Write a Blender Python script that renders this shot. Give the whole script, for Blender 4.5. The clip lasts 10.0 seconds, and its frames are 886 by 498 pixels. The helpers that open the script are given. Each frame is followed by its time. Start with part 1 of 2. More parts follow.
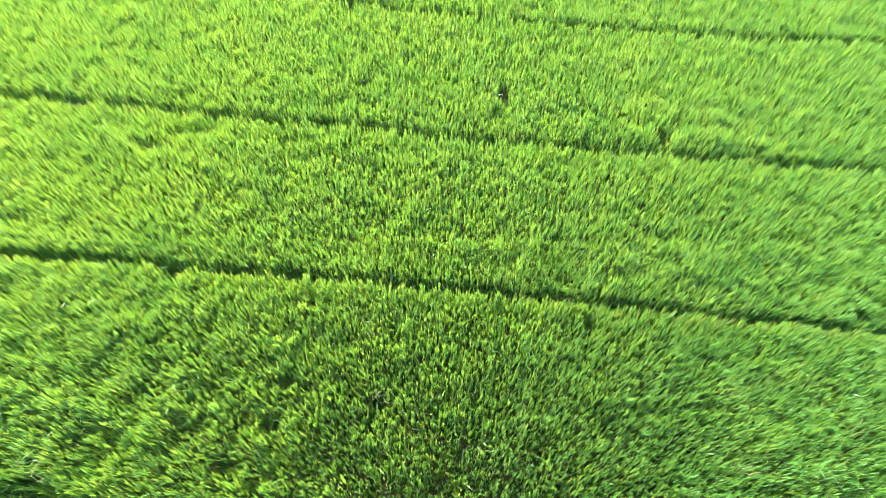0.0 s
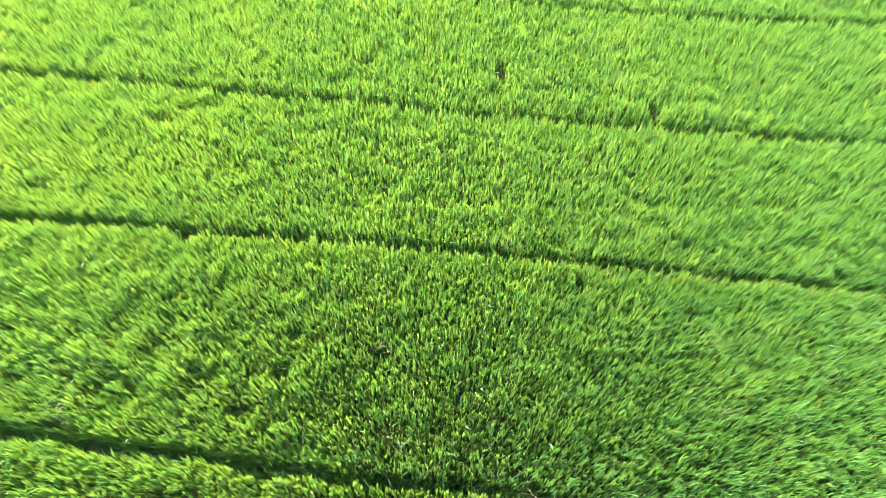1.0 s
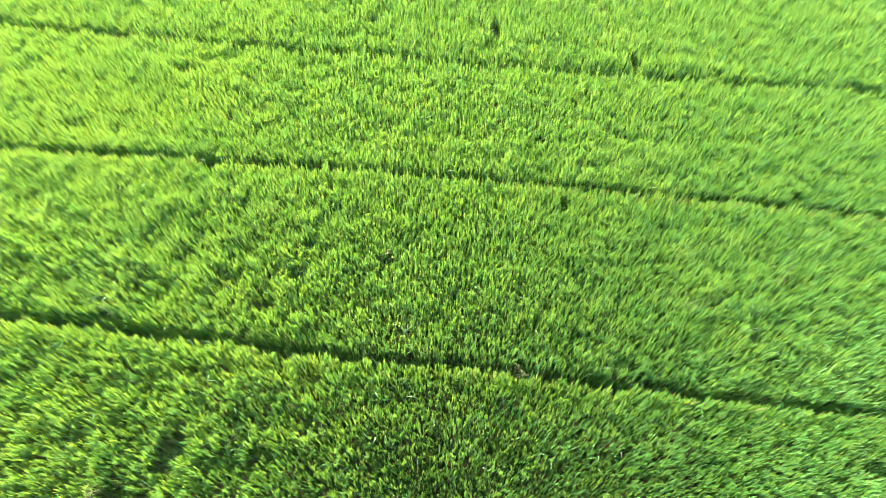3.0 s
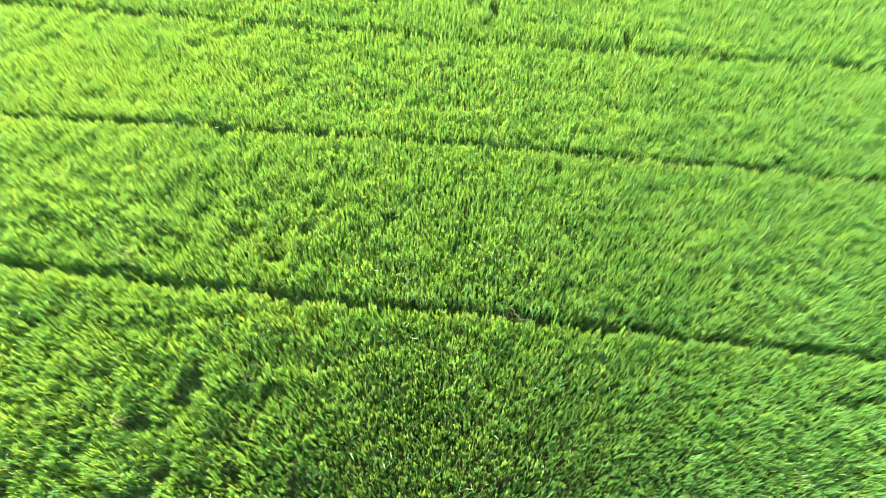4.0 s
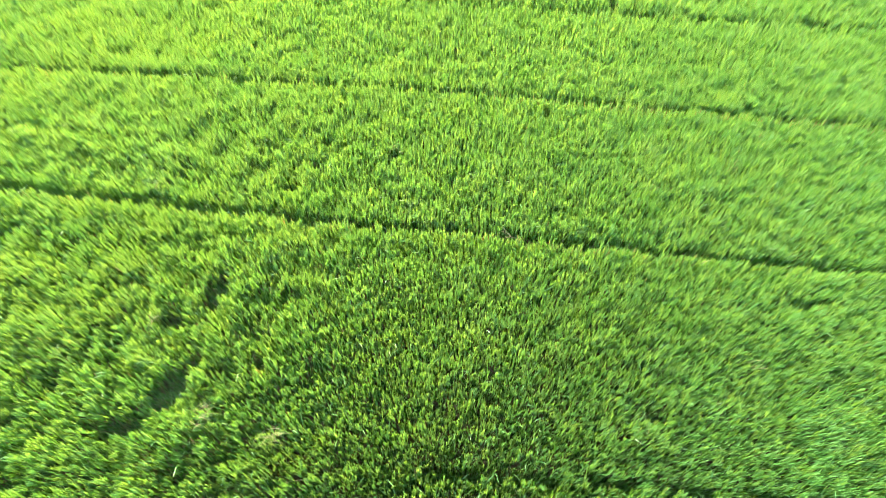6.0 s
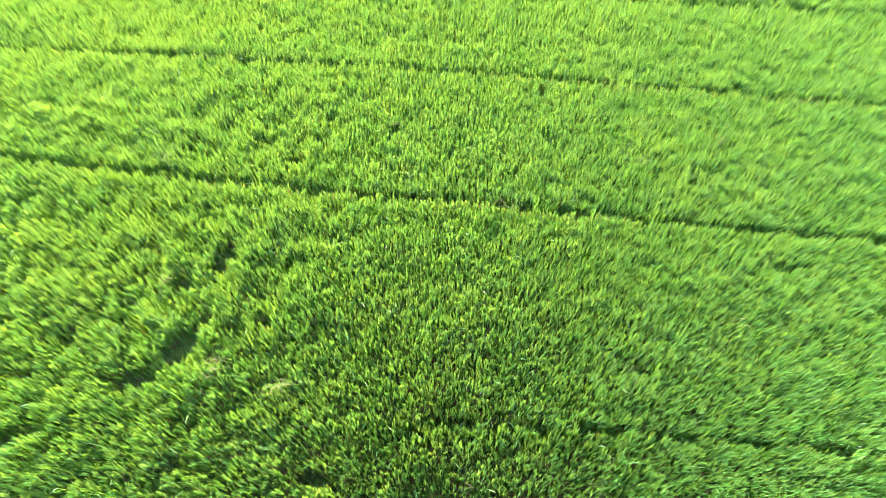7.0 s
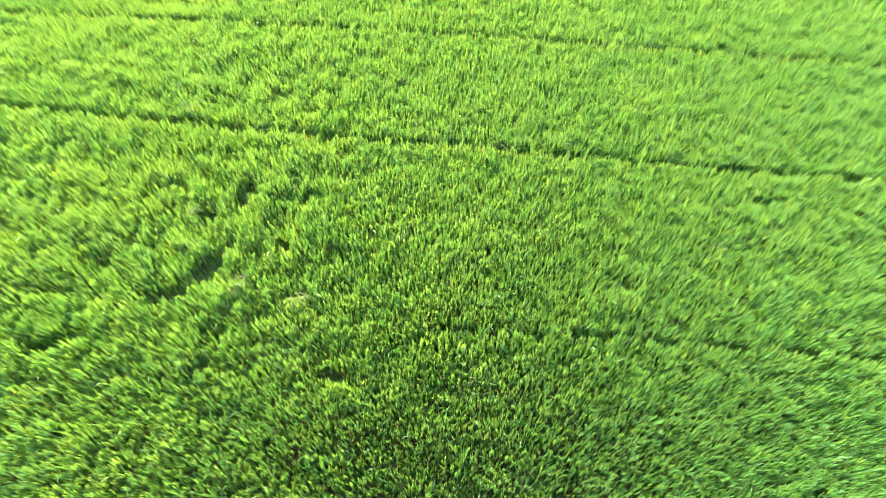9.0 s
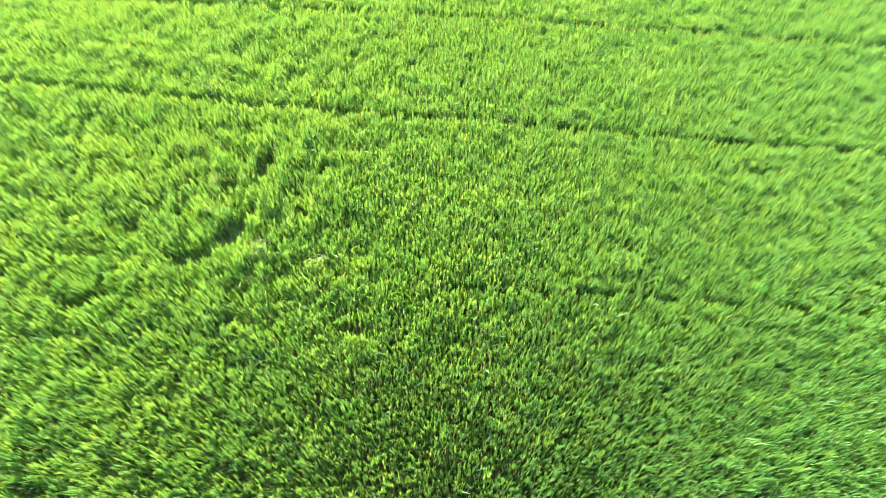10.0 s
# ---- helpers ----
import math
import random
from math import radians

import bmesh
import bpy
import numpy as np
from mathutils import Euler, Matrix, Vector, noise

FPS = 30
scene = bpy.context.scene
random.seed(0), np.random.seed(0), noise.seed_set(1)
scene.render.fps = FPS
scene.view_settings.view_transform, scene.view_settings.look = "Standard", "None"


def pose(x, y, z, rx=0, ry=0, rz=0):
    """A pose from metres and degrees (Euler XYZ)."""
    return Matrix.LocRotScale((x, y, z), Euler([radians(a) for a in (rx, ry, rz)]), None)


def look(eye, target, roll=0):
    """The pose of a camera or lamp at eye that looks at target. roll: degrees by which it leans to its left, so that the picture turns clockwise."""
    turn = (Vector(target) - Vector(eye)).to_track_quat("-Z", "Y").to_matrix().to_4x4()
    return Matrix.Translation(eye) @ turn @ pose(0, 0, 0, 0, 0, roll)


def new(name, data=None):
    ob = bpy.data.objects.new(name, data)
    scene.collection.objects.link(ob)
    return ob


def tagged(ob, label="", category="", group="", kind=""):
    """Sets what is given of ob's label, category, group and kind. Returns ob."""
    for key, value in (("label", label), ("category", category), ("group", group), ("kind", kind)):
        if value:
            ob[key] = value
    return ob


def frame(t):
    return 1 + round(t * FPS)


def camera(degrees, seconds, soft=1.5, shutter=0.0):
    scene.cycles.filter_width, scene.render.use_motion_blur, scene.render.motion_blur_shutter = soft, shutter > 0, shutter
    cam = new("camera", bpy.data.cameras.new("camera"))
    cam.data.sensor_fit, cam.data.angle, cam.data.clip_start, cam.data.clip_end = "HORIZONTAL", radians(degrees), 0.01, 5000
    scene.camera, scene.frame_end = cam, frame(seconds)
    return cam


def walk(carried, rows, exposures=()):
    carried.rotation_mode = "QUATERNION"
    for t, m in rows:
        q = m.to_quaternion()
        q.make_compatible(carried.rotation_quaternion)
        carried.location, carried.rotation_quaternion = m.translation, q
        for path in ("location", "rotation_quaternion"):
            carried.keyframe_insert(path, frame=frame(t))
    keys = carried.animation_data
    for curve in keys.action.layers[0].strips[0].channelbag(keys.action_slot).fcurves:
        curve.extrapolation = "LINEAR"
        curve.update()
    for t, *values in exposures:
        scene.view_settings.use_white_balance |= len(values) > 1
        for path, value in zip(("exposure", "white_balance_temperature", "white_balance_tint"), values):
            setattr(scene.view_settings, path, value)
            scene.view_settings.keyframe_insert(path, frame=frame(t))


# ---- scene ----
cam = camera(79.0, 10.0, soft=0.9)
PATH = [
    (0, (-0.04, 0.539, 7.777), (-0.034, 1.663, 6.123), 0.52),
    (0.5, (-0.048, 0.188, 7.808), (-0.04, 1.309, 6.151), 0.59),
    (1, (-0.04, -0.199, 7.823), (-0.032, 0.923, 6.168), 0.59),
    (1.5, (-0.007, -0.608, 7.84), (-0.003, 0.518, 6.187), 0.47),
    (2, (0.004, -1.023, 7.864), (0.006, 0.103, 6.212), 0.34),
    (2.5, (0.012, -1.447, 7.881), (0.014, -0.321, 6.228), 0.34),
    (4, (0.008, -2.811, 7.925), (0.009, -1.681, 6.275), 0.34),
    (4.5, (0.002, -3.244, 7.947), (0.002, -2.112, 6.298), 0.32),
    (5, (-0.002, -3.648, 7.975), (-0.0, -2.518, 6.325), 0.39),
    (5.5, (0.016, -4.032, 7.998), (0.018, -2.903, 6.346), 0.36),
    (7, (0.085, -5.098, 8.014), (0.083, -3.968, 6.364), 0.22),
    (7.5, (0.103, -5.434, 8.012), (0.101, -4.303, 6.363), 0.24),
    (8, (0.11, -5.796, 7.98), (0.106, -4.659, 6.335), 0.12),
    (8.5, (0.086, -6.154, 7.964), (0.082, -5.016, 6.319), 0.11),
    (9, (0.02, -6.561, 7.936), (0.016, -5.416, 6.296), 0.09),
    (9.5, (-0.071, -6.941, 7.958), (-0.076, -5.796, 6.318), 0.07),
    (10, (-0.14, -7.317, 7.983), (-0.149, -6.174, 6.342), -0.14),
]
walk(cam, [(t, look(eye, target, roll)) for t, eye, target, roll in PATH])

# world, sun and exposure
SUN_ELEVATION, SUN_AZIMUTH = 32.0, -25.0  # azimuth from +y towards +x
world = bpy.data.worlds.new("world")
scene.world = world
world.use_nodes = True
sky = world.node_tree.nodes.new("ShaderNodeTexSky")
sky.sky_type = "NISHITA"
sky.sun_disc = False
sky.dust_density = 3.0
sky.ozone_density = 0.5
sky.sun_elevation = radians(SUN_ELEVATION)
sky.sun_rotation = radians(SUN_AZIMUTH)
world.node_tree.nodes["Background"].inputs[1].default_value = 0.15
world.node_tree.links.new(sky.outputs[0], world.node_tree.nodes["Background"].inputs[0])
sun = new("sun", bpy.data.lights.new("sun", "SUN"))
sun.data.energy = 1.8
sun.data.angle = radians(2.5)
sun.data.color = (1.0, 0.95, 0.82)
ca, sa = math.cos(radians(SUN_ELEVATION)), math.sin(radians(SUN_ELEVATION))
sun.matrix_world = look((40 * math.sin(radians(SUN_AZIMUTH)) * ca, 40 * math.cos(radians(SUN_AZIMUTH)) * ca, 40 * sa), (0, 0, 0))
scene.view_settings.exposure = 3.36


# materials
class Nodes:
    """Short helper round one node material."""

    def __init__(self, name):
        self.mat = bpy.data.materials.new(name)
        self.mat.use_nodes = True
        self.tree = self.mat.node_tree
        self.tree.nodes.clear()
        self.out = self.node("ShaderNodeOutputMaterial")

    def node(self, kind, **values):
        n = self.tree.nodes.new(kind)
        for key, value in values.items():
            n.inputs[key.replace("_", " ")].default_value = value
        return n

    def link(self, a, b):
        self.tree.links.new(a, b)

    def noise(self, scale, detail=3.0, rough=0.55):
        where = self.node("ShaderNodeNewGeometry")
        n = self.node("ShaderNodeTexNoise", Scale=scale, Detail=detail, Roughness=rough)
        self.link(where.outputs["Position"], n.inputs["Vector"])
        return n.outputs["Fac"]

    def ramp(self, fac, stops):
        n = self.node("ShaderNodeValToRGB")
        r = n.color_ramp
        while len(r.elements) < len(stops):
            r.elements.new(0.5)
        for e, (at, colour) in zip(r.elements, stops):
            e.position, e.color = at, (*colour, 1)
        self.link(fac, n.inputs[0])
        return n.outputs[0]

    def mix(self, fac, a, b, kind="MIX"):
        n = self.tree.nodes.new("ShaderNodeMix")
        n.data_type, n.blend_type = "RGBA", kind
        for value, slot in ((fac, n.inputs[0]), (a, n.inputs[6]), (b, n.inputs[7])):
            if isinstance(value, (int, float)):
                slot.default_value = value
            elif isinstance(value, tuple):
                slot.default_value = (*value, 1)
            else:
                self.link(value, slot)
        return n.outputs[2]


def leaf_material(name, dark, mid, light, yellow, thin=0.39, gloss=0.42, through_it=(1.82, 1.25, 0.37), shiny=0.56):
    """A thin leaf: a coat of gloss, green that varies leaf by leaf and plant by plant, and light that shines through."""
    m = Nodes(name)
    geo = m.node("ShaderNodeNewGeometry")
    own = m.ramp(geo.outputs["Random Per Island"], [(0.0, dark), (0.5, mid), (0.94, light), (1.0, yellow)])
    broad = m.ramp(m.noise(0.55, 4.0), [(0.36, (0.0, 0.0, 0.0)), (0.66, (1.0, 1.0, 1.0))])
    colour = m.mix(broad, own, m.mix(0.55, own, light))
    mottle = m.ramp(m.noise(1.5, 4.0), [(0.38, (0.0, 0.0, 0.0)), (0.62, (1.0, 1.0, 1.0))])
    colour = m.mix(mottle, m.mix(0.34, colour, dark), m.mix(0.30, colour, yellow))
    plant = m.ramp(m.noise(4.6, 2.0), [(0.40, (0.0, 0.0, 0.0)), (0.62, (1.0, 1.0, 1.0))])
    colour = m.mix(plant, m.mix(0.30, colour, dark), m.mix(0.22, colour, yellow))
    face = m.node("ShaderNodeBsdfPrincipled", Roughness=gloss)
    face.inputs["Specular IOR Level"].default_value = shiny
    m.link(colour, face.inputs["Base Color"])
    shine = m.node("ShaderNodeBsdfTranslucent")
    m.link(m.mix(1.0, colour, through_it, "MULTIPLY"), shine.inputs["Color"])
    both = m.node("ShaderNodeMixShader", Fac=thin)
    m.link(face.outputs[0], both.inputs[1])
    m.link(shine.outputs[0], both.inputs[2])
    m.link(both.outputs[0], m.out.inputs["Surface"])
    return m.mat


def mud_material():
    m = Nodes("wet_mud")
    base = m.ramp(m.noise(2.1, 6.0, 0.62), [(0.3, (0.058, 0.041, 0.021)), (0.50, (0.115, 0.079, 0.040)), (0.68, (0.210, 0.146, 0.078))])
    # green patches: small weeds, and the green shade between plants painted on the mud
    weed_shade = m.ramp(m.noise(5.5, 4.0), [(0.42, (0, 0, 0)), (0.58, (1, 1, 1))])
    colour = m.mix(weed_shade, base, m.mix(0.80, base, (0.030, 0.095, 0.020)))
    face = m.node("ShaderNodeBsdfPrincipled")
    face.inputs["Specular IOR Level"].default_value = 0.06
    m.link(colour, face.inputs["Base Color"])
    wet = m.ramp(m.noise(1.3, 3.0), [(0.40, (0.55, 0.55, 0.55)), (0.6, (0.9, 0.9, 0.9))])
    m.link(wet, face.inputs["Roughness"])
    bump = m.node("ShaderNodeBump", Strength=0.6, Distance=0.03)
    m.link(m.noise(22.0, 5.0), bump.inputs["Height"])
    m.link(bump.outputs[0], face.inputs["Normal"])
    m.link(face.outputs[0], m.out.inputs["Surface"])
    return m.mat


def far_material():
    """The closed top of the crop seen from afar, its colours darkened for the shade among the leaves."""
    m = Nodes("far_crop")
    fine = m.ramp(m.noise(14.0, 6.0, 0.7), [(0.35, (0.006, 0.024, 0.004)), (0.50, (0.018, 0.055, 0.009)), (0.66, (0.040, 0.092, 0.017))])
    broad = m.ramp(m.noise(0.25, 4.0), [(0.38, (0.0, 0.0, 0.0)), (0.62, (1.0, 1.0, 1.0))])
    face = m.node("ShaderNodeBsdfPrincipled", Roughness=0.9)
    face.inputs["Specular IOR Level"].default_value = 0.05
    m.link(m.mix(broad, fine, m.mix(0.3, fine, (0.040, 0.085, 0.015))), face.inputs["Base Color"])
    bump = m.node("ShaderNodeBump", Strength=1.0, Distance=0.12)
    m.link(m.noise(14.0, 6.0, 0.7), bump.inputs["Height"])
    m.link(bump.outputs[0], face.inputs["Normal"])
    m.link(face.outputs[0], m.out.inputs["Surface"])
    return m.mat


RICE = leaf_material("rice_leaf", (0.056, 0.190, 0.041), (0.077, 0.224, 0.047), (0.102, 0.256, 0.063), (0.138, 0.290, 0.085))
# paler leaves, with the whitish highlights of the crop put into their colour
PALE = leaf_material("pale_highlight_leaf", (0.099, 0.240, 0.081), (0.121, 0.262, 0.093), (0.144, 0.282, 0.110), (0.171, 0.302, 0.123), shiny=0.22)
# yellowing leaves, and sunlit tips painted as a yellower green
YELLOW = leaf_material("yellow_or_sunlit_rice_leaf", (0.092, 0.238, 0.046), (0.109, 0.258, 0.052), (0.131, 0.276, 0.062), (0.159, 0.300, 0.079))
STALK = leaf_material("pale_stalk", (0.075, 0.150, 0.042), (0.092, 0.170, 0.052), (0.112, 0.188, 0.062), (0.135, 0.200, 0.070), thin=0.3, gloss=0.55, shiny=0.15)
STRAW = leaf_material("dry_straw", (0.13, 0.125, 0.058), (0.17, 0.160, 0.074), (0.21, 0.192, 0.094), (0.19, 0.19, 0.08), thin=0.25, gloss=0.6, shiny=0.15)
# green of the weeds, and of low rice leaves with shade painted in
WEED_OR_SHADED = leaf_material("weed_or_shaded_leaf", (0.045, 0.176, 0.034), (0.065, 0.210, 0.040), (0.089, 0.240, 0.050), (0.121, 0.264, 0.064), thin=0.55, shiny=0.15)
MUD = mud_material()
FAR_CROP = far_material()

# the plan: the lines of the drains between the beds, from the farthest to the nearest
rng = np.random.default_rng(7)
CANOPY = 0.62


def wobble(x, seed, size, amount):
    """A smooth random wave along x."""
    own = np.random.default_rng(seed)
    out = np.zeros_like(x)
    for n in range(1, 7):
        out = out + math.sqrt(1 / n) * np.sin(x * n / size + own.uniform(0, 6.28)) * own.uniform(0.5, 1.0)
    return out * amount


# y at x = 0, slope, bend, half width of the gap at the bottom
DRAINS = [
    (12.12, -0.169, 0.0068, 0.112),
    (8.125, -0.113, 0.0009, 0.108),
    (4.750, -0.097, -0.0021, 0.077),
    (1.099, -0.116, 0.0003, 0.069),
    (-2.86, -0.052, -0.0030, 0.046),
]
# where a drain swerves: drain, x, how far, over what length
SWERVES = [
    (1, -2.0, 0.06, 0.8), (1, 0.5, -0.06, 0.4), (2, 4.4, -0.05, 0.5), (2, -4.2, -0.045, 0.45), (2, 0.0, 0.03, 0.8),
    (3, 0.55, 0.055, 0.5), (3, -1.4, -0.04, 0.4), (3, 5.7, 0.02, 0.4), (3, -4.6, -0.025, 0.4), (3, -6.4, -0.06, 0.6),
]


def widening(k, x):
    """The drains are wider towards -x, and one opens where its mud lies bare."""
    wider = (0.45, 0.45, 0.52, 0.62, 0.45)[k] * np.clip((-x - 1.0) / 5, 0, 1)
    return wider + (0.30 * np.exp(-((x - 2.65) / 0.75) ** 2) if k == 3 else 0)


def drain_y(k, x):
    y0, slope, bend, half = DRAINS[k]
    y = y0 + slope * x + bend * x * x + wobble(x, 41 + k, 0.5, 0.010) + half * widening(k, x)
    for line, at, far, reach in SWERVES:
        if line == k:
            y = y + far * np.exp(-((x - at) / reach) ** 2)
    return y


def drain_gap(k, x):
    """Half the width of the drain: it narrows and widens along its way, and the nearest fades out towards -x."""
    half = DRAINS[k][3] * np.clip(1 + wobble(x, 61 + k, 0.16, 0.24), 0.74, 1.7)
    half = half * (1 + widening(k, x))
    if k == 4:
        half = half * np.clip((x + 1.6) / 1.6, 0, 1)
    return half


def soft_noise(x, y, seed, size):
    """Value noise on a lattice, -1 to 1."""
    own = np.random.default_rng(seed)
    grid = own.uniform(-1, 1, (128, 128))
    u, v = x / size + 500.0, y / size + 500.0
    i, j = np.floor(u).astype(int), np.floor(v).astype(int)
    fu, fv = u - i, v - j
    fu, fv = fu * fu * (3 - 2 * fu), fv * fv * (3 - 2 * fv)
    a, b = grid[i % 128, j % 128], grid[(i + 1) % 128, j % 128]
    c, d = grid[i % 128, (j + 1) % 128], grid[(i + 1) % 128, (j + 1) % 128]
    return (a * (1 - fu) + b * fu) * (1 - fv) + (c * (1 - fu) + d * fu) * fv


# bare or thin places in the crop: x, y, half length, half width, turn in degrees, how bare
HOLLOWS = [
    (-4.32, 4.98, 0.10, 0.09, 0, 1), (-4.36, 1.6, 0.48, 0.1, -6, 1), (-2.24, 1.33, 0.28, 0.09, -6, 0.9),
    (-3.9, -1.7, 0.27, 0.16, 66, 1), (-4.4, -2.26, 0.22, 0.1, 8, 1), (-3.6, -0.05, 0.28, 0.13, 80, 1),
    (-2.48, -0.28, 0.2, 0.08, 84, 0.6), (-4.2, -0.62, 0.15, 0.1, 10, 0.8), (-5.66, -1.58, 0.22, 0.09, 76, 0.55),
    (-4.48, -1.47, 0.16, 0.08, 0, 0.5), (-1.63, -3.6, 0.17, 0.1, 0, 0.8), (-5.92, -3.1, 0.3, 0.09, 14, 0.8),
    (-2.88, -2.66, 0.18, 0.09, 15, 0.55), (-3.31, -3.49, 0.14, 0.06, 0, 0.45), (-4.81, -2.25, 0.2, 0.05, 0, 0.6),
    (-6.08, -3.7, 0.1, 0.07, 0, 0.7), (-6.34, -2.25, 0.2, 0.06, 0, 0.4), (-8.65, 1.16, 0.16, 0.1, 0, 0.5),
    (-7.8, 0.21, 0.14, 0.08, 0, 0.5), (-3.69, -1.28, 0.12, 0.09, 60, 0.7), (2.92, -2.11, 0.12, 0.08, 0, 0.4),
    (1.21, 9.27, 0.09, 0.27, 0, 1), (4.2, 8.08, 0.09, 0.23, 0, 0.8),
    (-2.16, 9.06, 0.2, 0.08, 30, 0.4), (-5.41, 7.82, 0.35, 0.12, 0, 0.35), (-7.27, 6.13, 0.22, 0.12, 0, 0.4),
    (-1.68, 9.57, 0.18, 0.09, 0, 0.4), (-2.22, 3.21, 0.09, 0.08, 0, 0.5), (-0.94, 2.91, 0.11, 0.06, 0, 0.5),
    (-4.74, 3.28, 0.15, 0.08, 20, 0.5), (3.56, 2.92, 0.1, 0.06, 0, 0.35), (6.28, 4.3, 0.07, 0.12, 0, 0.6),
    (1.56, -5.23, 0.12, 0.06, 0, 0.3), (-5.55, -5.95, 0.18, 0.1, 0, 0.6), (-4.16, -2.04, 0.14, 0.1, 45, 0.5),
    (-4.8, -1.32, 0.16, 0.07, 0, 0.5), (-6.19, -2.17, 0.28, 0.05, 0, 0.6), (-3.45, -3.44, 0.14, 0.1, 40, 0.6),
    (-2.7, -1.3, 0.1, 0.12, 0, 0.45), (-2.31, 2.59, 0.1, 0.1, 0, 0.5), (-2.73, 2.08, 0.12, 0.08, 0, 0.5),
    (-5.22, 1.85, 0.25, 0.08, 0, 0.6), (5.98, 7.05, 0.07, 0.14, 0, 0.5), (2.17, 4.11, 0.08, 0.12, 0, 0.6),
    (4.69, 1.56, 0.1, 0.12, 0, 0.35), (-4.8, 8.25, 0.4, 0.12, 10, 0.45), (-2.81, 7.99, 0.35, 0.1, 0, 0.4),
    (1.02, 8.73, 0.08, 0.14, 0, 0.5), (5.95, -0.3, 0.35, 0.04, 4, 0.5),
]


def bareness(x, y):
    """0 where the crop is full, 1 where nothing grows: hollows and drains together."""
    bare = np.zeros_like(x)
    for hx, hy, a, b, turn, deep in HOLLOWS:
        c, s = math.cos(radians(turn)), math.sin(radians(turn))
        u, v = (x - hx) * c + (y - hy) * s, -(x - hx) * s + (y - hy) * c
        far = np.sqrt((u / a) ** 2 + (v / b) ** 2) + 0.35 * soft_noise(x, y, 91, 0.13)
        bare = np.maximum(bare, deep * np.clip((1.55 - far) / 0.55, 0, 1))
    return bare


def drain_depth(x, y):
    """How deep a point lies in a drain, 0 to 1."""
    deep = np.zeros_like(x)
    for k in range(len(DRAINS)):
        off = np.abs(y - drain_y(k, x))
        half = drain_gap(k, x) + 0.02
        deep = np.maximum(deep, np.clip(1.7 - off / half, 0, 1) * np.clip(half / 0.08, 0, 1))
    return deep


# ground: one sheet to the horizon, fine where the field is seen
def axis(lo, hi, step, out):
    near = np.arange(lo, hi + step / 2, step)
    grow = np.geomspace(step, out, 26)
    return np.concatenate([lo - grow[::-1], near, hi + grow])


gx, gy = axis(-13.0, 13.0, 0.16, 3000.0), axis(-7.5, 15.5, 0.08, 3000.0)
GX, GY = np.meshgrid(gx, gy)
inside = np.clip((20 - np.abs(GX)) / 4, 0, 1)
GZ = -0.06 * drain_depth(GX, GY) * inside + 0.03 * soft_noise(GX, GY, 3, 0.35) + 0.012 * soft_noise(GX, GY, 4, 0.12)
GZ = GZ - 0.05 * bareness(GX, GY)


def mesh_of(name, verts, faces_loops, sizes, materials, slots=None):
    """A mesh from flat arrays: places, corners, and the number of corners of each face."""
    me = bpy.data.meshes.new(name)
    me.vertices.add(len(verts))
    me.vertices.foreach_set("co", np.ascontiguousarray(verts, np.float32).ravel())
    me.loops.add(len(faces_loops))
    me.loops.foreach_set("vertex_index", np.ascontiguousarray(faces_loops, np.int32))
    starts = np.concatenate([[0], np.cumsum(sizes)[:-1]])
    me.polygons.add(len(sizes))
    me.polygons.foreach_set("loop_start", starts.astype(np.int32))
    me.polygons.foreach_set("use_smooth", np.ones(len(sizes), bool))
    for material in materials:
        me.materials.append(material)
    if slots is not None:
        me.polygons.foreach_set("material_index", np.ascontiguousarray(slots, np.int32))
    me.update(calc_edges=True)
    return me


ny, nx = GX.shape
corner = (np.arange(ny - 1)[:, None] * nx + np.arange(nx - 1)[None]).ravel()
quads = np.stack([corner, corner + 1, corner + 1 + nx, corner + nx], 1)
ground = new("ground", mesh_of("ground", np.stack([GX.ravel(), GY.ravel(), GZ.ravel()], 1), quads.ravel(), np.full(len(quads), 4), [MUD]))
tagged(ground, "dark wet mud of the paddy between the rice plants", "ground", kind="structure")


# leaves
def blades(x, y, z, heading, lean, length, width, droop):
    """Leaves as (n, 5, 3) corners: strips with a joint and a point. They leave the root at an angle and bend over."""
    n = len(x)
    side = np.stack([-np.sin(heading), np.cos(heading), np.zeros(n)], 1)
    ahead = np.stack([np.cos(heading), np.sin(heading), np.zeros(n)], 1)
    up = np.array([0.0, 0.0, 1.0])
    twist = rng.uniform(-0.7, 0.7, n)[:, None]
    side = side * np.cos(twist) + ahead * np.sin(twist)
    root = np.stack([x, y, z], 1)
    a1, a2 = lean, lean + droop
    d1 = ahead * np.sin(a1)[:, None] + up * np.cos(a1)[:, None]
    d2 = ahead * np.sin(a2)[:, None] + up * np.cos(a2)[:, None]
    mid = root + d1 * (length * 0.62)[:, None]
    tip = mid + d2 * (length * 0.38)[:, None]
    w = width[:, None] / 2
    return np.stack([root - side * w * 0.7, root + side * w * 0.7, mid + side * w, mid - side * w, tip], 1)


def leaf_mesh(name, corners, materials, slots=None):
    n = len(corners)
    base = (np.arange(n) * 5)[:, None]
    loops = np.concatenate([base + [0, 1, 2, 3], base + [3, 2, 4]], 1).ravel()
    return mesh_of(name, corners.reshape(-1, 3), loops, np.tile([4, 3], n), materials, None if slots is None else np.repeat(slots, 2))


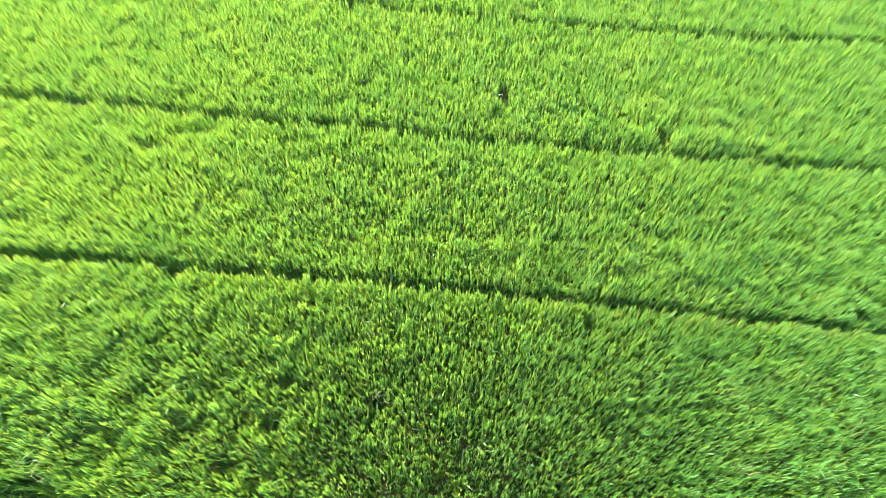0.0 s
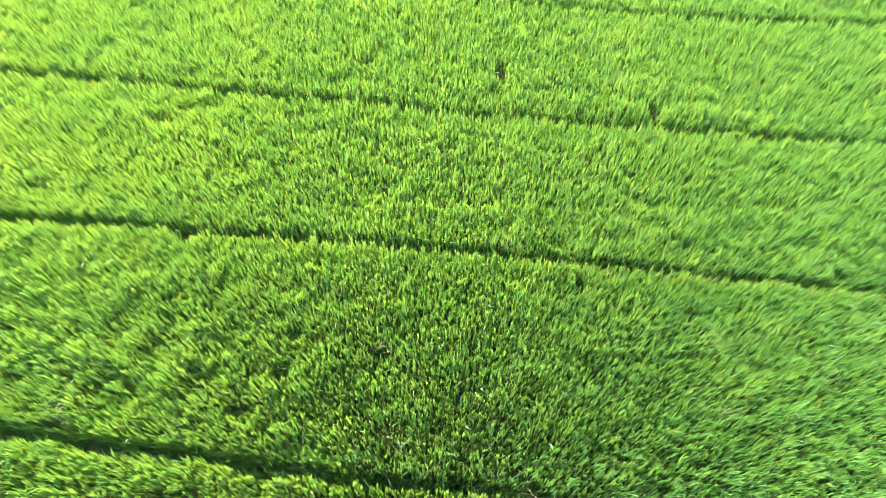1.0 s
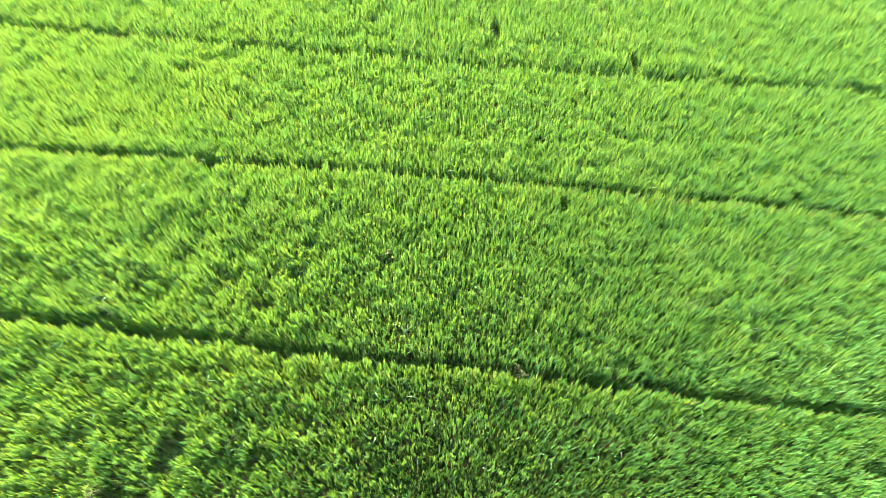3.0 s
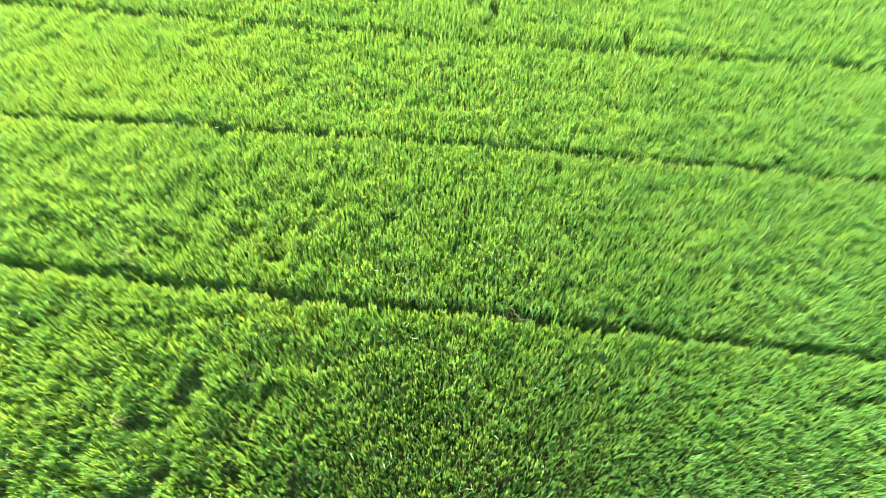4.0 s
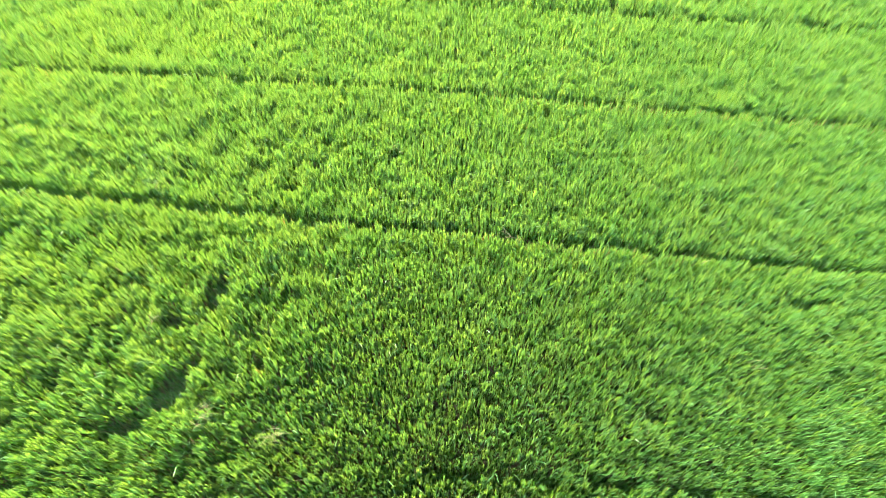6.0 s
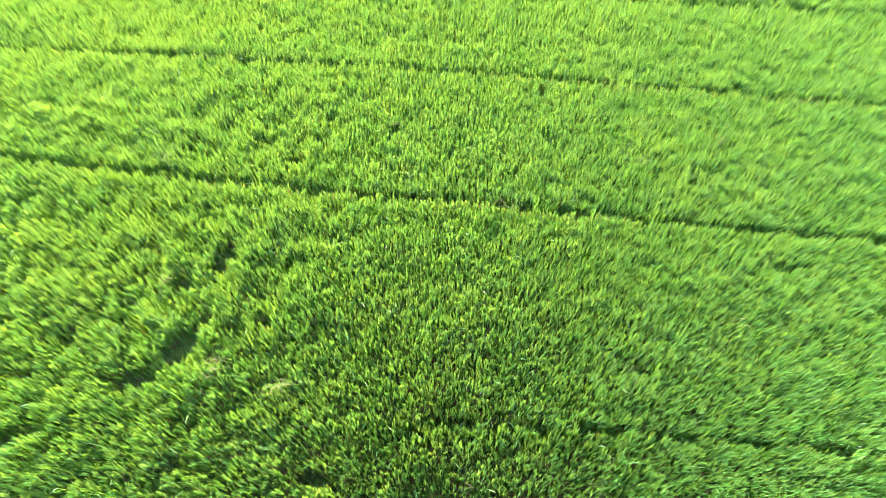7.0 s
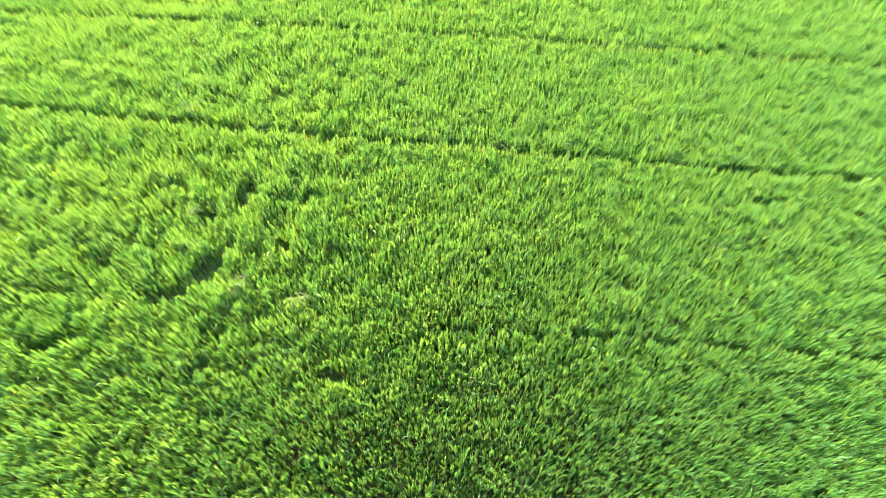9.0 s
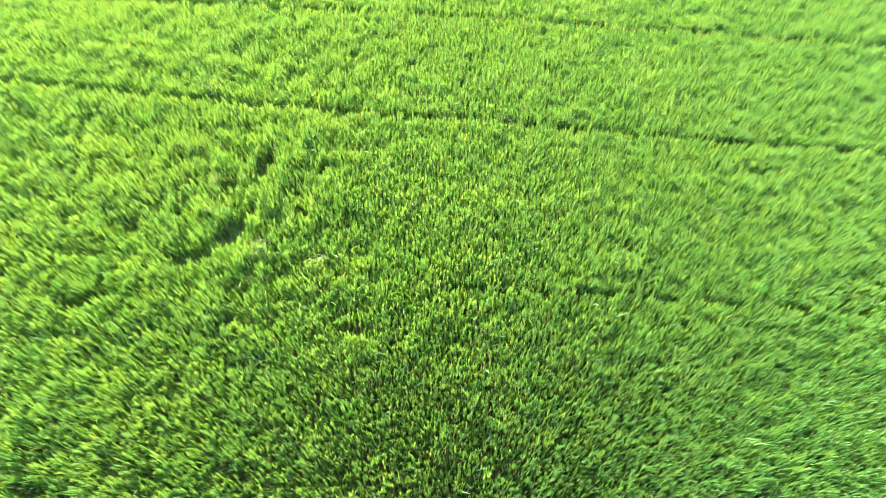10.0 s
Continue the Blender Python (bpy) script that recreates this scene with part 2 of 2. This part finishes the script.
def spear_mesh(name, corners, materials, slots, whole):
    """Leaves with the hidden root drawn to a point. Whole ones fold across at the joint; the others, deep or far, are one blade."""
    full = corners[whole]
    four = np.stack([(full[:, 0] + full[:, 1]) / 2, full[:, 2], full[:, 3], full[:, 4]], 1).reshape(-1, 3)
    base = (np.arange(len(full)) * 4)[:, None]
    loops = np.concatenate([base + [0, 1, 2], base + [2, 1, 3]], 1).ravel()
    thin = corners[~whole]
    side = (thin[:, 2] - thin[:, 3]) * 0.62
    low = (thin[:, 0] + thin[:, 1] + thin[:, 2] + thin[:, 3]) / 4
    three = np.stack([low + side, low - side, thin[:, 4]], 1).reshape(-1, 3)
    loops = np.concatenate([loops, len(four) + np.arange(len(three))])
    own = np.concatenate([np.repeat(slots[whole], 2), slots[~whole]])
    return mesh_of(name, np.concatenate([four, three]), loops, np.full(len(own), 3), materials, own)


def bed_of(x, y):
    """The number of the bed at a place: 0 beyond the first drain, and so on towards the camera."""
    k = np.zeros(len(x), int)
    for n in range(len(DRAINS)):
        k += y < drain_y(n, x)
    return k


def hills(lo_x, hi_x, lo_y, hi_y, step):
    """Roots of rice plants, unevenly spaced."""
    xs, ys = np.meshgrid(np.arange(lo_x, hi_x, step), np.arange(lo_y, hi_y, step))
    x = xs.ravel() + rng.uniform(-0.6, 0.6, xs.size) * step
    y = ys.ravel() + rng.uniform(-0.6, 0.6, xs.size) * step
    return x, y


def seen(x, y, margin):
    """Inside the strip of field that the flight passes over."""
    reach = np.clip(6.2 + (y + 6.0) * 0.48, 6.2, 11.7)
    return (np.abs(x) < reach + margin) & (y < 13.9 + margin) & (y > -6.4 - margin)


def lumps(x, y):
    """How uneven the crop stands: rougher on the side of -x and in the nearer beds."""
    return 0.070 + 0.060 * np.clip((-x - 0.3) / 3, 0, 1) * np.clip((5.2 - y) / 3, 0.12, 1)


# yellowing places in the crop: x, y, radius
YELLOWING = [
    (-2.51, -1.62, 0.35), (-3.94, -1.01, 0.25), (-0.39, -2.32, 0.18), (-5.93, 4.63, 0.30), (3.99, 1.93, 0.35), (6.31, 4.58, 0.40),
    (3.26, 1.66, 0.35), (-5.25, 8.34, 0.60), (-0.03, 5.70, 0.40), (-8.63, 7.22, 0.80), (-5.06, 6.74, 0.60), (-3.45, 0.26, 0.22),
    (1.04, 8.64, 0.30), (3.32, 8.42, 0.35), (2.36, -3.79, 0.40), (-6.6, 3.0, 0.5), (-7.0, 0.4, 0.5), (-4.9, -4.2, 0.4), (4.4, -4.0, 0.35),
]


def yellowing(x, y):
    return np.max([np.clip(1.3 - np.hypot(x - px, (y - py) * 1.4) / r, 0, 1) for px, py, r in YELLOWING], axis=0)


# plants: uneven clumps, each a sheaf of tillers that fans out from its middle
CLUMP = 0.17
dice = np.random.default_rng(17).uniform(0, 1, (7, 256, 256))


def clump_of(x, y):
    """The nearest clump: the offset from its middle in parts of its size, and its own dice."""
    iu, iv = np.floor(x / CLUMP).astype(int), np.floor(y / CLUMP).astype(int)
    best = np.full(len(x), 9.0)
    ox, oy, pick = np.zeros(len(x)), np.zeros(len(x)), np.zeros((2, len(x)), int)
    for a in (-1, 0, 1):
        for b in (-1, 0, 1):
            p, q = (iu + a) % 256, (iv + b) % 256
            dx, dy = x - (iu + a + dice[0][p, q]) * CLUMP, y - (iv + b + dice[1][p, q]) * CLUMP
            far = np.hypot(dx, dy) / CLUMP / (0.75 + 0.5 * dice[2][p, q])
            nearer = far < best
            best = np.where(nearer, far, best)
            ox, oy = np.where(nearer, dx / CLUMP, ox), np.where(nearer, dy / CLUMP, oy)
            pick = np.where(nearer, np.stack([p, q]), pick)
    return ox, oy, best, dice[:, pick[0], pick[1]]


hx, hy = hills(-13.0, 13.0, -7.6, 5.6, 0.042)
far_x, far_y = hills(-13.0, 13.0, 5.6, 15.4, 0.054)
hx, hy = np.concatenate([hx, far_x]), np.concatenate([hy, far_y])
near = seen(hx, hy, 0.15)
keep = near | (seen(hx, hy, 0.5) & (rng.uniform(0, 1, len(hx)) < 0.7))
hx, hy, near = hx[keep], hy[keep], near[keep]
deep, bare = drain_depth(hx, hy), bareness(hx, hy)
alive = (deep < 0.75) & (rng.uniform(0, 1, len(hx)) > np.clip(bare * 2.0 - 0.75, 0, 1))
hx, hy, near, deep, bare = hx[alive], hy[alive], near[alive], deep[alive], bare[alive]
# the bank on this side of a drain stands full and fans out over it
rim = np.zeros(len(hx))
for k in range(len(DRAINS)):
    off = drain_y(k, hx) - hy
    rim = np.maximum(rim, (off > 0) * np.clip(1 - (off - drain_gap(k, hx)) / 0.16, 0, 1) * np.clip(drain_gap(k, hx) / 0.05, 0, 1))
bank = np.max([np.clip(1.6 - np.abs(hy - drain_y(k, hx)) / 0.22, 0, 1) for k in range(len(DRAINS))], axis=0)
ox, oy, out_by, own_dice = clump_of(hx, hy)
calm = np.max([np.clip(1.4 - np.abs(hy - drain_y(k, hx)) / 0.55, 0, 1) for k in range(4)], axis=0)
rough = 0.070 + (lumps(hx, hy) - 0.070) * (1 - 0.65 * calm)
# where the crop has closed into an even top: towards +x, and in the far beds
closed = np.where(hx > 0, np.clip(hx / 4 - 0.1, 0, 1), np.clip(-hx / 5 - 0.3, 0, 1) * np.clip((hy - 1.5) / 3, 0, 1))
fan = (0.08 + 3.6 * (rough - 0.07)) * (0.6 + 0.8 * own_dice[3]) * (1 - 0.75 * bank) * (1 - 0.7 * np.clip(2 * bare, 0, 1))
vigour = 1 + rough * (0.6 * soft_noise(hx, hy, 11, 0.30) + 0.35 * soft_noise(hx, hy, 12, 0.8)) + 2.2 * rough * (own_dice[4] - 0.5)
vigour = vigour - (1.5 + 50 * (rough - 0.07)) * rough * np.clip(out_by, 0, 1) ** 2 + rng.normal(0, 0.060, len(hx)) * (1 - 0.40 * closed)
vigour = vigour * (1 - 0.10 * np.clip(deep, 0, 1) * (rim == 0)) * (1 + 0.05 * rim) * (1 - 0.50 * bare)
lean_x = fan * ox + 0.10 * (own_dice[5] - 0.5) + rng.normal(0, 0.036, len(hx))
lean_y = fan * oy + 0.10 * (own_dice[6] - 0.5) + rng.normal(0, 0.036, len(hx)) + 0.03 * rim
# odds of yellow leaves: yellowing places, plus the drains' sunlit rims painted yellow
ripe_or_lit = np.clip(0.04 + 0.70 * np.clip(soft_noise(hx, hy, 21, 0.5) - 0.15, 0, 1) + 0.60 * np.clip(soft_noise(hx, hy, 22, 2.3), 0, 1) + 0.5 * yellowing(hx, hy) + 0.55 * rim + 0.18 * (bare > 0.05) + 0.45 * (own_dice[2] > 0.84), 0, 0.85)
# yellower towards -x: sun shining through the leaves, put into their colour
ripe_or_lit = ripe_or_lit * (0.60 + 0.46 * np.clip(-hx / 6, -0.5, 1))
# straw leaves; on the rims they also paint the pale lit tips
dry = 0.001 + 0.03 * (rim > 0.3) + 0.10 * (rim > 0.3) * (hx > 0.2) * (np.abs(hy - 2.9) < 2.4) + 0.02 * (bare > 0.1)
count = np.clip(rng.normal(7.6, 1.3, len(hx)), 5, 10).astype(int)
owner = np.repeat(np.arange(len(hx)), count)
n = len(owner)
way_x, way_y = rng.normal(0, 1, n), rng.normal(0, 1, n)
size = rng.uniform(0.16, 0.28, n) * (0.5 + 0.5 * vigour[owner])
rise = CANOPY * vigour[owner]
under = rng.uniform(0, 1, n) < 0.25
root_z = np.where(under, rise * rng.uniform(0.10, 0.54, n), rise - size * rng.uniform(0.88, 1.22, n))
root_z = np.maximum(root_z, 0.02)
out = np.where(under, 0.10, 0.038 + 0.034 * closed[owner])
lx, ly = lean_x[owner] + way_x * out, lean_y[owner] + way_y * out
bx = hx[owner] + 0.006 * way_x + root_z * 0.5 * lean_x[owner]
by = hy[owner] + 0.006 * way_y + root_z * 0.5 * lean_y[owner]
heading, lean = np.arctan2(ly, lx), np.hypot(lx, ly)
wide = rng.uniform(0.0105, 0.0160, n) * np.where(under, 1.9, 1.0) * np.where(hy[owner] > 5.6, 1.25, 1.0)
bent = ~under & (rng.uniform(0, 1, n) < 0.006)
droop = np.abs(rng.normal(0.03, 0.10, n)) + bent * rng.uniform(0.6, 1.3, n)
size, lean = size * np.where(bent, 1.25, 1.0), lean + bent * 0.35
shape = blades(bx, by, root_z, heading, lean, size, wide, droop)
chance = rng.uniform(0, 1, n)
mixed = rng.uniform(0, 1, n)
same = np.where(mixed < 0.4, (own_dice[4] * 7.13 % 1)[owner], np.where(mixed < 0.8, rng.uniform(0, 1, len(hx))[owner], chance))
slot = np.where(same < ripe_or_lit[owner], 4, np.where(chance > 0.82, 1, 0))
slot[rng.uniform(0, 1, n) < dry[owner]] = 2
# low leaves get the deeper green: shade inside the crop, put into colour
slot[under] = 3
whole = ~under & (rng.uniform(0, 1, n) < np.where(hy[owner] > 5.6, 0.12, 0.7))
bed = bed_of(hx, hy)[owner]
patch = np.full(len(hx), -1)
for k, (px, py, r) in enumerate(YELLOWING):
    patch[np.hypot(hx - px, (hy - py) * 1.4) + 0.08 * soft_noise(hx, hy, 81, 0.15) < r] = k
patch = patch[owner]
for k in range(len(YELLOWING)):
    mine = patch == k
    crop = new("yellowing_rice_patch", spear_mesh("yellowing_rice_patch", shape[mine], [RICE, PALE, STRAW, WEED_OR_SHADED, YELLOW], slot[mine], whole[mine]))
    tagged(crop, "patch of yellowing rice in the green paddy crop", "rice patch", "yellowing rice patches", "stuff")
for k in range(len(DRAINS) + 1):
    mine = (bed == k) & (patch < 0)
    if not mine.any():
        continue
    crop = new("rice_bed", spear_mesh("rice_bed", shape[mine], [RICE, PALE, STRAW, WEED_OR_SHADED, YELLOW], slot[mine], whole[mine]))
    tagged(crop, "bed of dense bright green young rice growing in wet mud", "rice crop", "rice beds", "stuff")

# the way each tiller leans, for the stems below
tuft_way, tuft_lean = np.arctan2(lean_y, lean_x), np.hypot(lean_x, lean_y)

# lower stems, seen at the edges of drains and hollows
edge = near & ((deep > 0) | (bare > 0) | (rng.uniform(0, 1, len(hx)) < 0.1))
stem_owner = np.flatnonzero(edge)
sn = len(stem_owner)
stalks = blades(hx[stem_owner], hy[stem_owner], np.full(sn, -0.06), tuft_way[stem_owner], tuft_lean[stem_owner] * 0.6, 0.46 * vigour[stem_owner], np.full(sn, 0.014), np.zeros(sn))
stems = new("rice_stems", leaf_mesh("rice_stems", stalks, [RICE]))
tagged(stems, "green upright stems of young rice rooted in mud", "rice stems", kind="stuff")

# leaves down the sides of the drains, from the mud to the top of the crop
for k in range(len(DRAINS)):
    wx = rng.uniform(-12, 12, 9000)
    off = drain_gap(k, wx) * rng.uniform(0.85, 1.25, 9000) * np.where(rng.uniform(0, 1, 9000) < 0.65, 1, -1)
    wy = drain_y(k, wx) + off
    fine = seen(wx, wy, 0.1) & (drain_gap(k, wx) > 0.02)
    wx, wy, off = wx[fine], wy[fine], off[fine]
    wn = len(wx)
    wall = blades(wx, wy, rng.uniform(-0.1, 0.18, wn), np.where(off > 0, -1.57, 1.57) + rng.normal(0, 0.9, wn), np.abs(rng.normal(0.06, 0.10, wn)), rng.uniform(0.26, 0.42, wn), rng.uniform(0.010, 0.014, wn), np.abs(rng.normal(0.15, 0.25, wn)))
    fringe = new("rice_fringe", leaf_mesh("rice_fringe", wall, [RICE, WEED_OR_SHADED], (rng.uniform(0, 1, wn) < 0.25).astype(int)))
    tagged(fringe, "green rice leaves along the edge of a muddy drain", "rice crop", "rice fringes", "stuff")

# low grass that grows in the drains and hollows
fx, fy = hills(-11.7, 11.7, -6.4, 13.9, 0.045)
wet = ((drain_depth(fx, fy) > 0.15) | (bareness(fx, fy) > 0.35)) & seen(fx, fy, 0.1)
wet &= soft_noise(fx, fy, 31, 0.22) + 0.5 * soft_noise(fx, fy, 32, 0.8) > -0.75
for line, at, reach in ((3, -4.55, 0.55), (3, -2.3, 0.25), (3, 2.65, 0.75), (2, -4.75, 0.40), (2, 3.2, 0.30), (2, 5.4, 0.25)):
    wet &= ~((np.abs(fx - at) < reach) & (np.abs(fy - drain_y(line, fx)) < 0.12))
fx, fy = np.repeat(fx[wet], 5), np.repeat(fy[wet], 5)
fn = len(fx)
low = blades(fx + rng.normal(0, 0.02, fn), fy + rng.normal(0, 0.02, fn), np.full(fn, -0.07), rng.uniform(0, 6.28, fn), np.abs(rng.normal(0.2, 0.3, fn)), rng.uniform(0.20, 0.50, fn), rng.uniform(0.006, 0.010, fn), np.abs(rng.normal(0.4, 0.4, fn)))
grass = new("drain_grass", leaf_mesh("drain_grass", low, [WEED_OR_SHADED, PALE, STRAW], np.where(rng.uniform(0, 1, fn) < 0.20 + 0.15 * (fx > 0.4) * (np.abs(fy - drain_y(3, fx)) < 0.25), 2, (rng.uniform(0, 1, fn) < 0.5).astype(int))))
tagged(grass, "low dark green grass growing in the muddy drains", "grass", kind="stuff")

# the field goes on around the strip, thinner
ox, oy = hills(-17, 17, -12, 19.5, 0.086)
outer = ~seen(ox, oy, 0.30) & (drain_depth(ox, oy) < 0.7)
ox, oy = np.repeat(ox[outer], 5), np.repeat(oy[outer], 5)
on = len(ox)
rest = blades(ox + rng.normal(0, 0.03, on), oy + rng.normal(0, 0.03, on), rng.uniform(0.04, 0.42, on), rng.uniform(0, 6.28, on), np.abs(rng.normal(0.10, 0.08, on)), rng.uniform(0.2, 0.3, on), rng.uniform(0.030, 0.050, on), np.abs(rng.normal(0.06, 0.12, on)))
# the deeper green share paints in shade that these thin plants lack
margin = new("outer_rice", spear_mesh("outer_rice", rest, [RICE, YELLOW, WEED_OR_SHADED], rng.choice(3, on, p=(0.5, 0.1, 0.4)), np.zeros(on, bool)))
tagged(margin, "young green rice where the paddy field goes on", "rice crop", kind="stuff")

# and on to the horizon: the top of the crop as one uneven sheet with a hole where the plants stand
fx = np.concatenate([-np.geomspace(17, 2800, 34)[::-1], np.linspace(-16, 16, 17), np.geomspace(17, 2800, 34)])
fy = np.concatenate([-np.geomspace(12, 2800, 34)[::-1], np.linspace(-11, 18.5, 16), np.geomspace(19.5, 2800, 34)])
FX, FY = np.meshgrid(fx, fy)
FZ = 0.50 + 0.06 * soft_noise(FX, FY, 51, 1.1)
my, mx = FX.shape
corner = (np.arange(my - 1)[:, None] * mx + np.arange(mx - 1)[None]).ravel()
middle_x, middle_y = ((FX[1:, 1:] + FX[:-1, :-1]) / 2).ravel(), ((FY[1:, 1:] + FY[:-1, :-1]) / 2).ravel()
corner = corner[(np.abs(middle_x) > 17) | (middle_y < -12) | (middle_y > 19.5)]
quads = np.stack([corner, corner + 1, corner + 1 + mx, corner + mx], 1)
far_rice = new("far_rice", mesh_of("far_rice", np.stack([FX.ravel(), FY.ravel(), FZ.ravel()], 1), quads.ravel(), np.full(len(quads), 4), [FAR_CROP]))
tagged(far_rice, "wide green rice field that goes on to the horizon", "rice crop", kind="stuff")


# fallen and bent stalks, dry or pale, that lie over the leaves
def stalk_mesh(way, size, width, top):
    """One long thin stalk that has sunk over: it rises a little and comes down along its way."""
    ahead = np.array([math.cos(way), math.sin(way), 0])
    side = np.array([-ahead[1], ahead[0], 0])
    ring = []
    for k in range(7):
        u = k / 6
        centre = ahead * size * u + np.array([0, 0, top * math.sin(math.pi * min(u * 0.9 + 0.1, 1))])
        half = side * width * (1 - 0.75 * u) / 2
        ring += [centre - half, centre + half]
    faces = [2 * k + np.array([0, 1, 3, 2]) for k in range(6)]
    return np.array(ring), np.concatenate(faces)


FALLEN = [
    (-3.4, -2.1, 15, 7, 0.4, STRAW), (-2.04, -2.4, 160, 6, 0.36, STRAW), (-4.43, -0.77, 60, 5, 0.3, STRAW),
    (-0.56, 1.5, 80, 7, 0.3, STALK), (-0.96, 2.97, 20, 4, 0.26, STRAW), (4.74, 1.21, 10, 5, 0.32, STALK),
    (1.22, 0.95, 175, 6, 0.32, STRAW), (-3.2, -2.25, 200, 4, 0.32, STRAW), (5.58, 0.66, 150, 5, 0.3, STALK),
    (-2.86, -0.12, 40, 4, 0.28, STALK), (2.28, -3.45, 100, 3, 0.28, STALK), (0.54, -3.82, 200, 3, 0.26, STRAW),
    (-1.33, 0.89, 28, 2, 0.20, STALK),
    (-3.28, 0.48, 65, 1, 0.20, STALK),
    (-0.71, -0.04, 11, 2, 0.22, STALK),
    (-2.06, 1.20, 62, 2, 0.20, STALK),
    (2.02, 1.25, -68, 1, 0.28, STALK),
    (3.73, 2.04, -21, 3, 0.36, STRAW),
    (4.09, 1.16, 31, 2, 0.27, STALK),
    (0.90, -0.04, 3, 2, 0.22, STALK),
    (-1.08, 0.86, 8, 1, 0.20, STALK),
    (-0.58, 0.16, 49, 1, 0.20, STALK),
    (2.19, 1.07, 14, 1, 0.41, STALK),
    (-1.70, 0.88, 42, 1, 0.45, STALK),
    (-2.87, -4.42, 75, 2, 0.45, STALK),
    (-2.47, -2.52, 29, 3, 0.45, STRAW),
    (5.09, -4.75, 32, 3, 0.44, STALK),
    (0.37, -5.32, 30, 2, 0.26, STALK),
    (2.82, -5.30, 21, 3, 0.36, STALK),
    (2.74, -2.35, 15, 2, 0.30, STRAW),
    (-2.05, -2.93, 48, 2, 0.41, STRAW),
    (1.24, -5.07, 11, 2, 0.23, STALK),
    (5.40, 2.50, 11, 3, 0.41, STRAW),
    (3.11, 1.78, -17, 2, 0.33, STALK),
    (3.90, 3.16, -32, 3, 0.29, STRAW),
    (-5.43, 2.10, 21, 3, 0.45, STALK),
    (-5.01, 1.89, 129, 2, 0.44, STRAW),
    (0.49, 2.38, -18, 2, 0.28, STALK),
    (2.34, 2.98, 51, 1, 0.20, STALK),
    (-3.35, 3.56, 56, 1, 0.26, STALK),
    (-4.45, -1.42, 28, 3, 0.40, STALK),
    (-3.29, -2.14, 19, 2, 0.26, STRAW),
    (4.55, -1.42, 9, 3, 0.30, STRAW),
    (1.91, 1.15, -45, 1, 0.28, STALK),
    (2.67, -2.25, 13, 3, 0.38, STALK),
    (0.14, -1.40, -14, 2, 0.20, STALK),
]


def stalk_at(stalk, u):
    """A place along a stalk, measured from its root."""
    verts = stalk.data.vertices
    k = 2 * round(u * 6)
    return (verts[k].co + verts[k + 1].co) / 2


own = np.random.default_rng(300)
for x, y, turn, number, long, material in FALLEN:
    bundle = new("fallen_stalks")
    bundle.location = (x, y, CANOPY * 0.80)
    look_of = "dry straw-yellow" if material is STRAW else "pale green"
    tagged(bundle, f"{look_of} rice stalks bent over on the green crop", "fallen stalks", "fallen stalks")
    for _ in range(number):
        ring, faces = stalk_mesh(radians(turn) + own.normal(0, 0.35), long * own.uniform(0.6, 1.1), own.uniform(0.003, 0.005), own.uniform(0.06, 0.13))
        stalk = new("stalk", mesh_of("stalk", ring, faces, np.full(6, 4), [material]))
        stalk.location = (own.normal(0, 0.05), own.normal(0, 0.05), 0)
        stalk.parent = bundle
        if own.uniform() < 0.6:
            ring, faces = stalk_mesh(radians(turn) + own.choice((-1, 1)) * own.uniform(0.4, 0.9), long * own.uniform(0.3, 0.5), own.uniform(0.008, 0.012), 0.05)
            leaf = new("leaf", mesh_of("leaf", ring, faces, np.full(6, 4), [material]))
            leaf.location = stalk_at(stalk, 0.4)
            leaf.parent = stalk


# tufts of wild grass that stand in the drains
def tuft_mesh(seed, number, tall):
    own = np.random.default_rng(seed)
    way = own.uniform(0, 6.28, number)
    far = own.uniform(0, 0.04, number)
    shape = blades(far * np.cos(way), far * np.sin(way), np.zeros(number), way, np.abs(own.normal(0.25, 0.25, number)), own.uniform(0.6, 1.0, number) * tall, own.uniform(0.007, 0.012, number), np.abs(own.normal(0.6, 0.4, number)))
    return leaf_mesh("grass_tuft", shape, [WEED_OR_SHADED, PALE], (own.uniform(0, 1, number) < 0.35).astype(int))


TUFTS = [(3, x) for x in (-6.1, -5.2, -3.0, -2.6, -1.2, -0.2, 0.9, 2.7, 3.8, 5.0, 5.6)] + [(2, x) for x in (-6.4, -3.4, -0.8, 1.1, 2.4, 4.4, 7.1)] + [(4, x) for x in (0.1, 2.2, 4.6)]
for k, (line, x) in enumerate(TUFTS):
    tuft = new("grass_tuft", tuft_mesh(500 + k, 34, 0.42 + 0.06 * (k % 4)))
    tuft.location = (x, float(drain_y(line, np.array(x))) + 0.03, -0.06)
    tagged(tuft, "dark green wild grass tuft standing in a muddy drain", "grass tuft", "grass tufts in the drains")
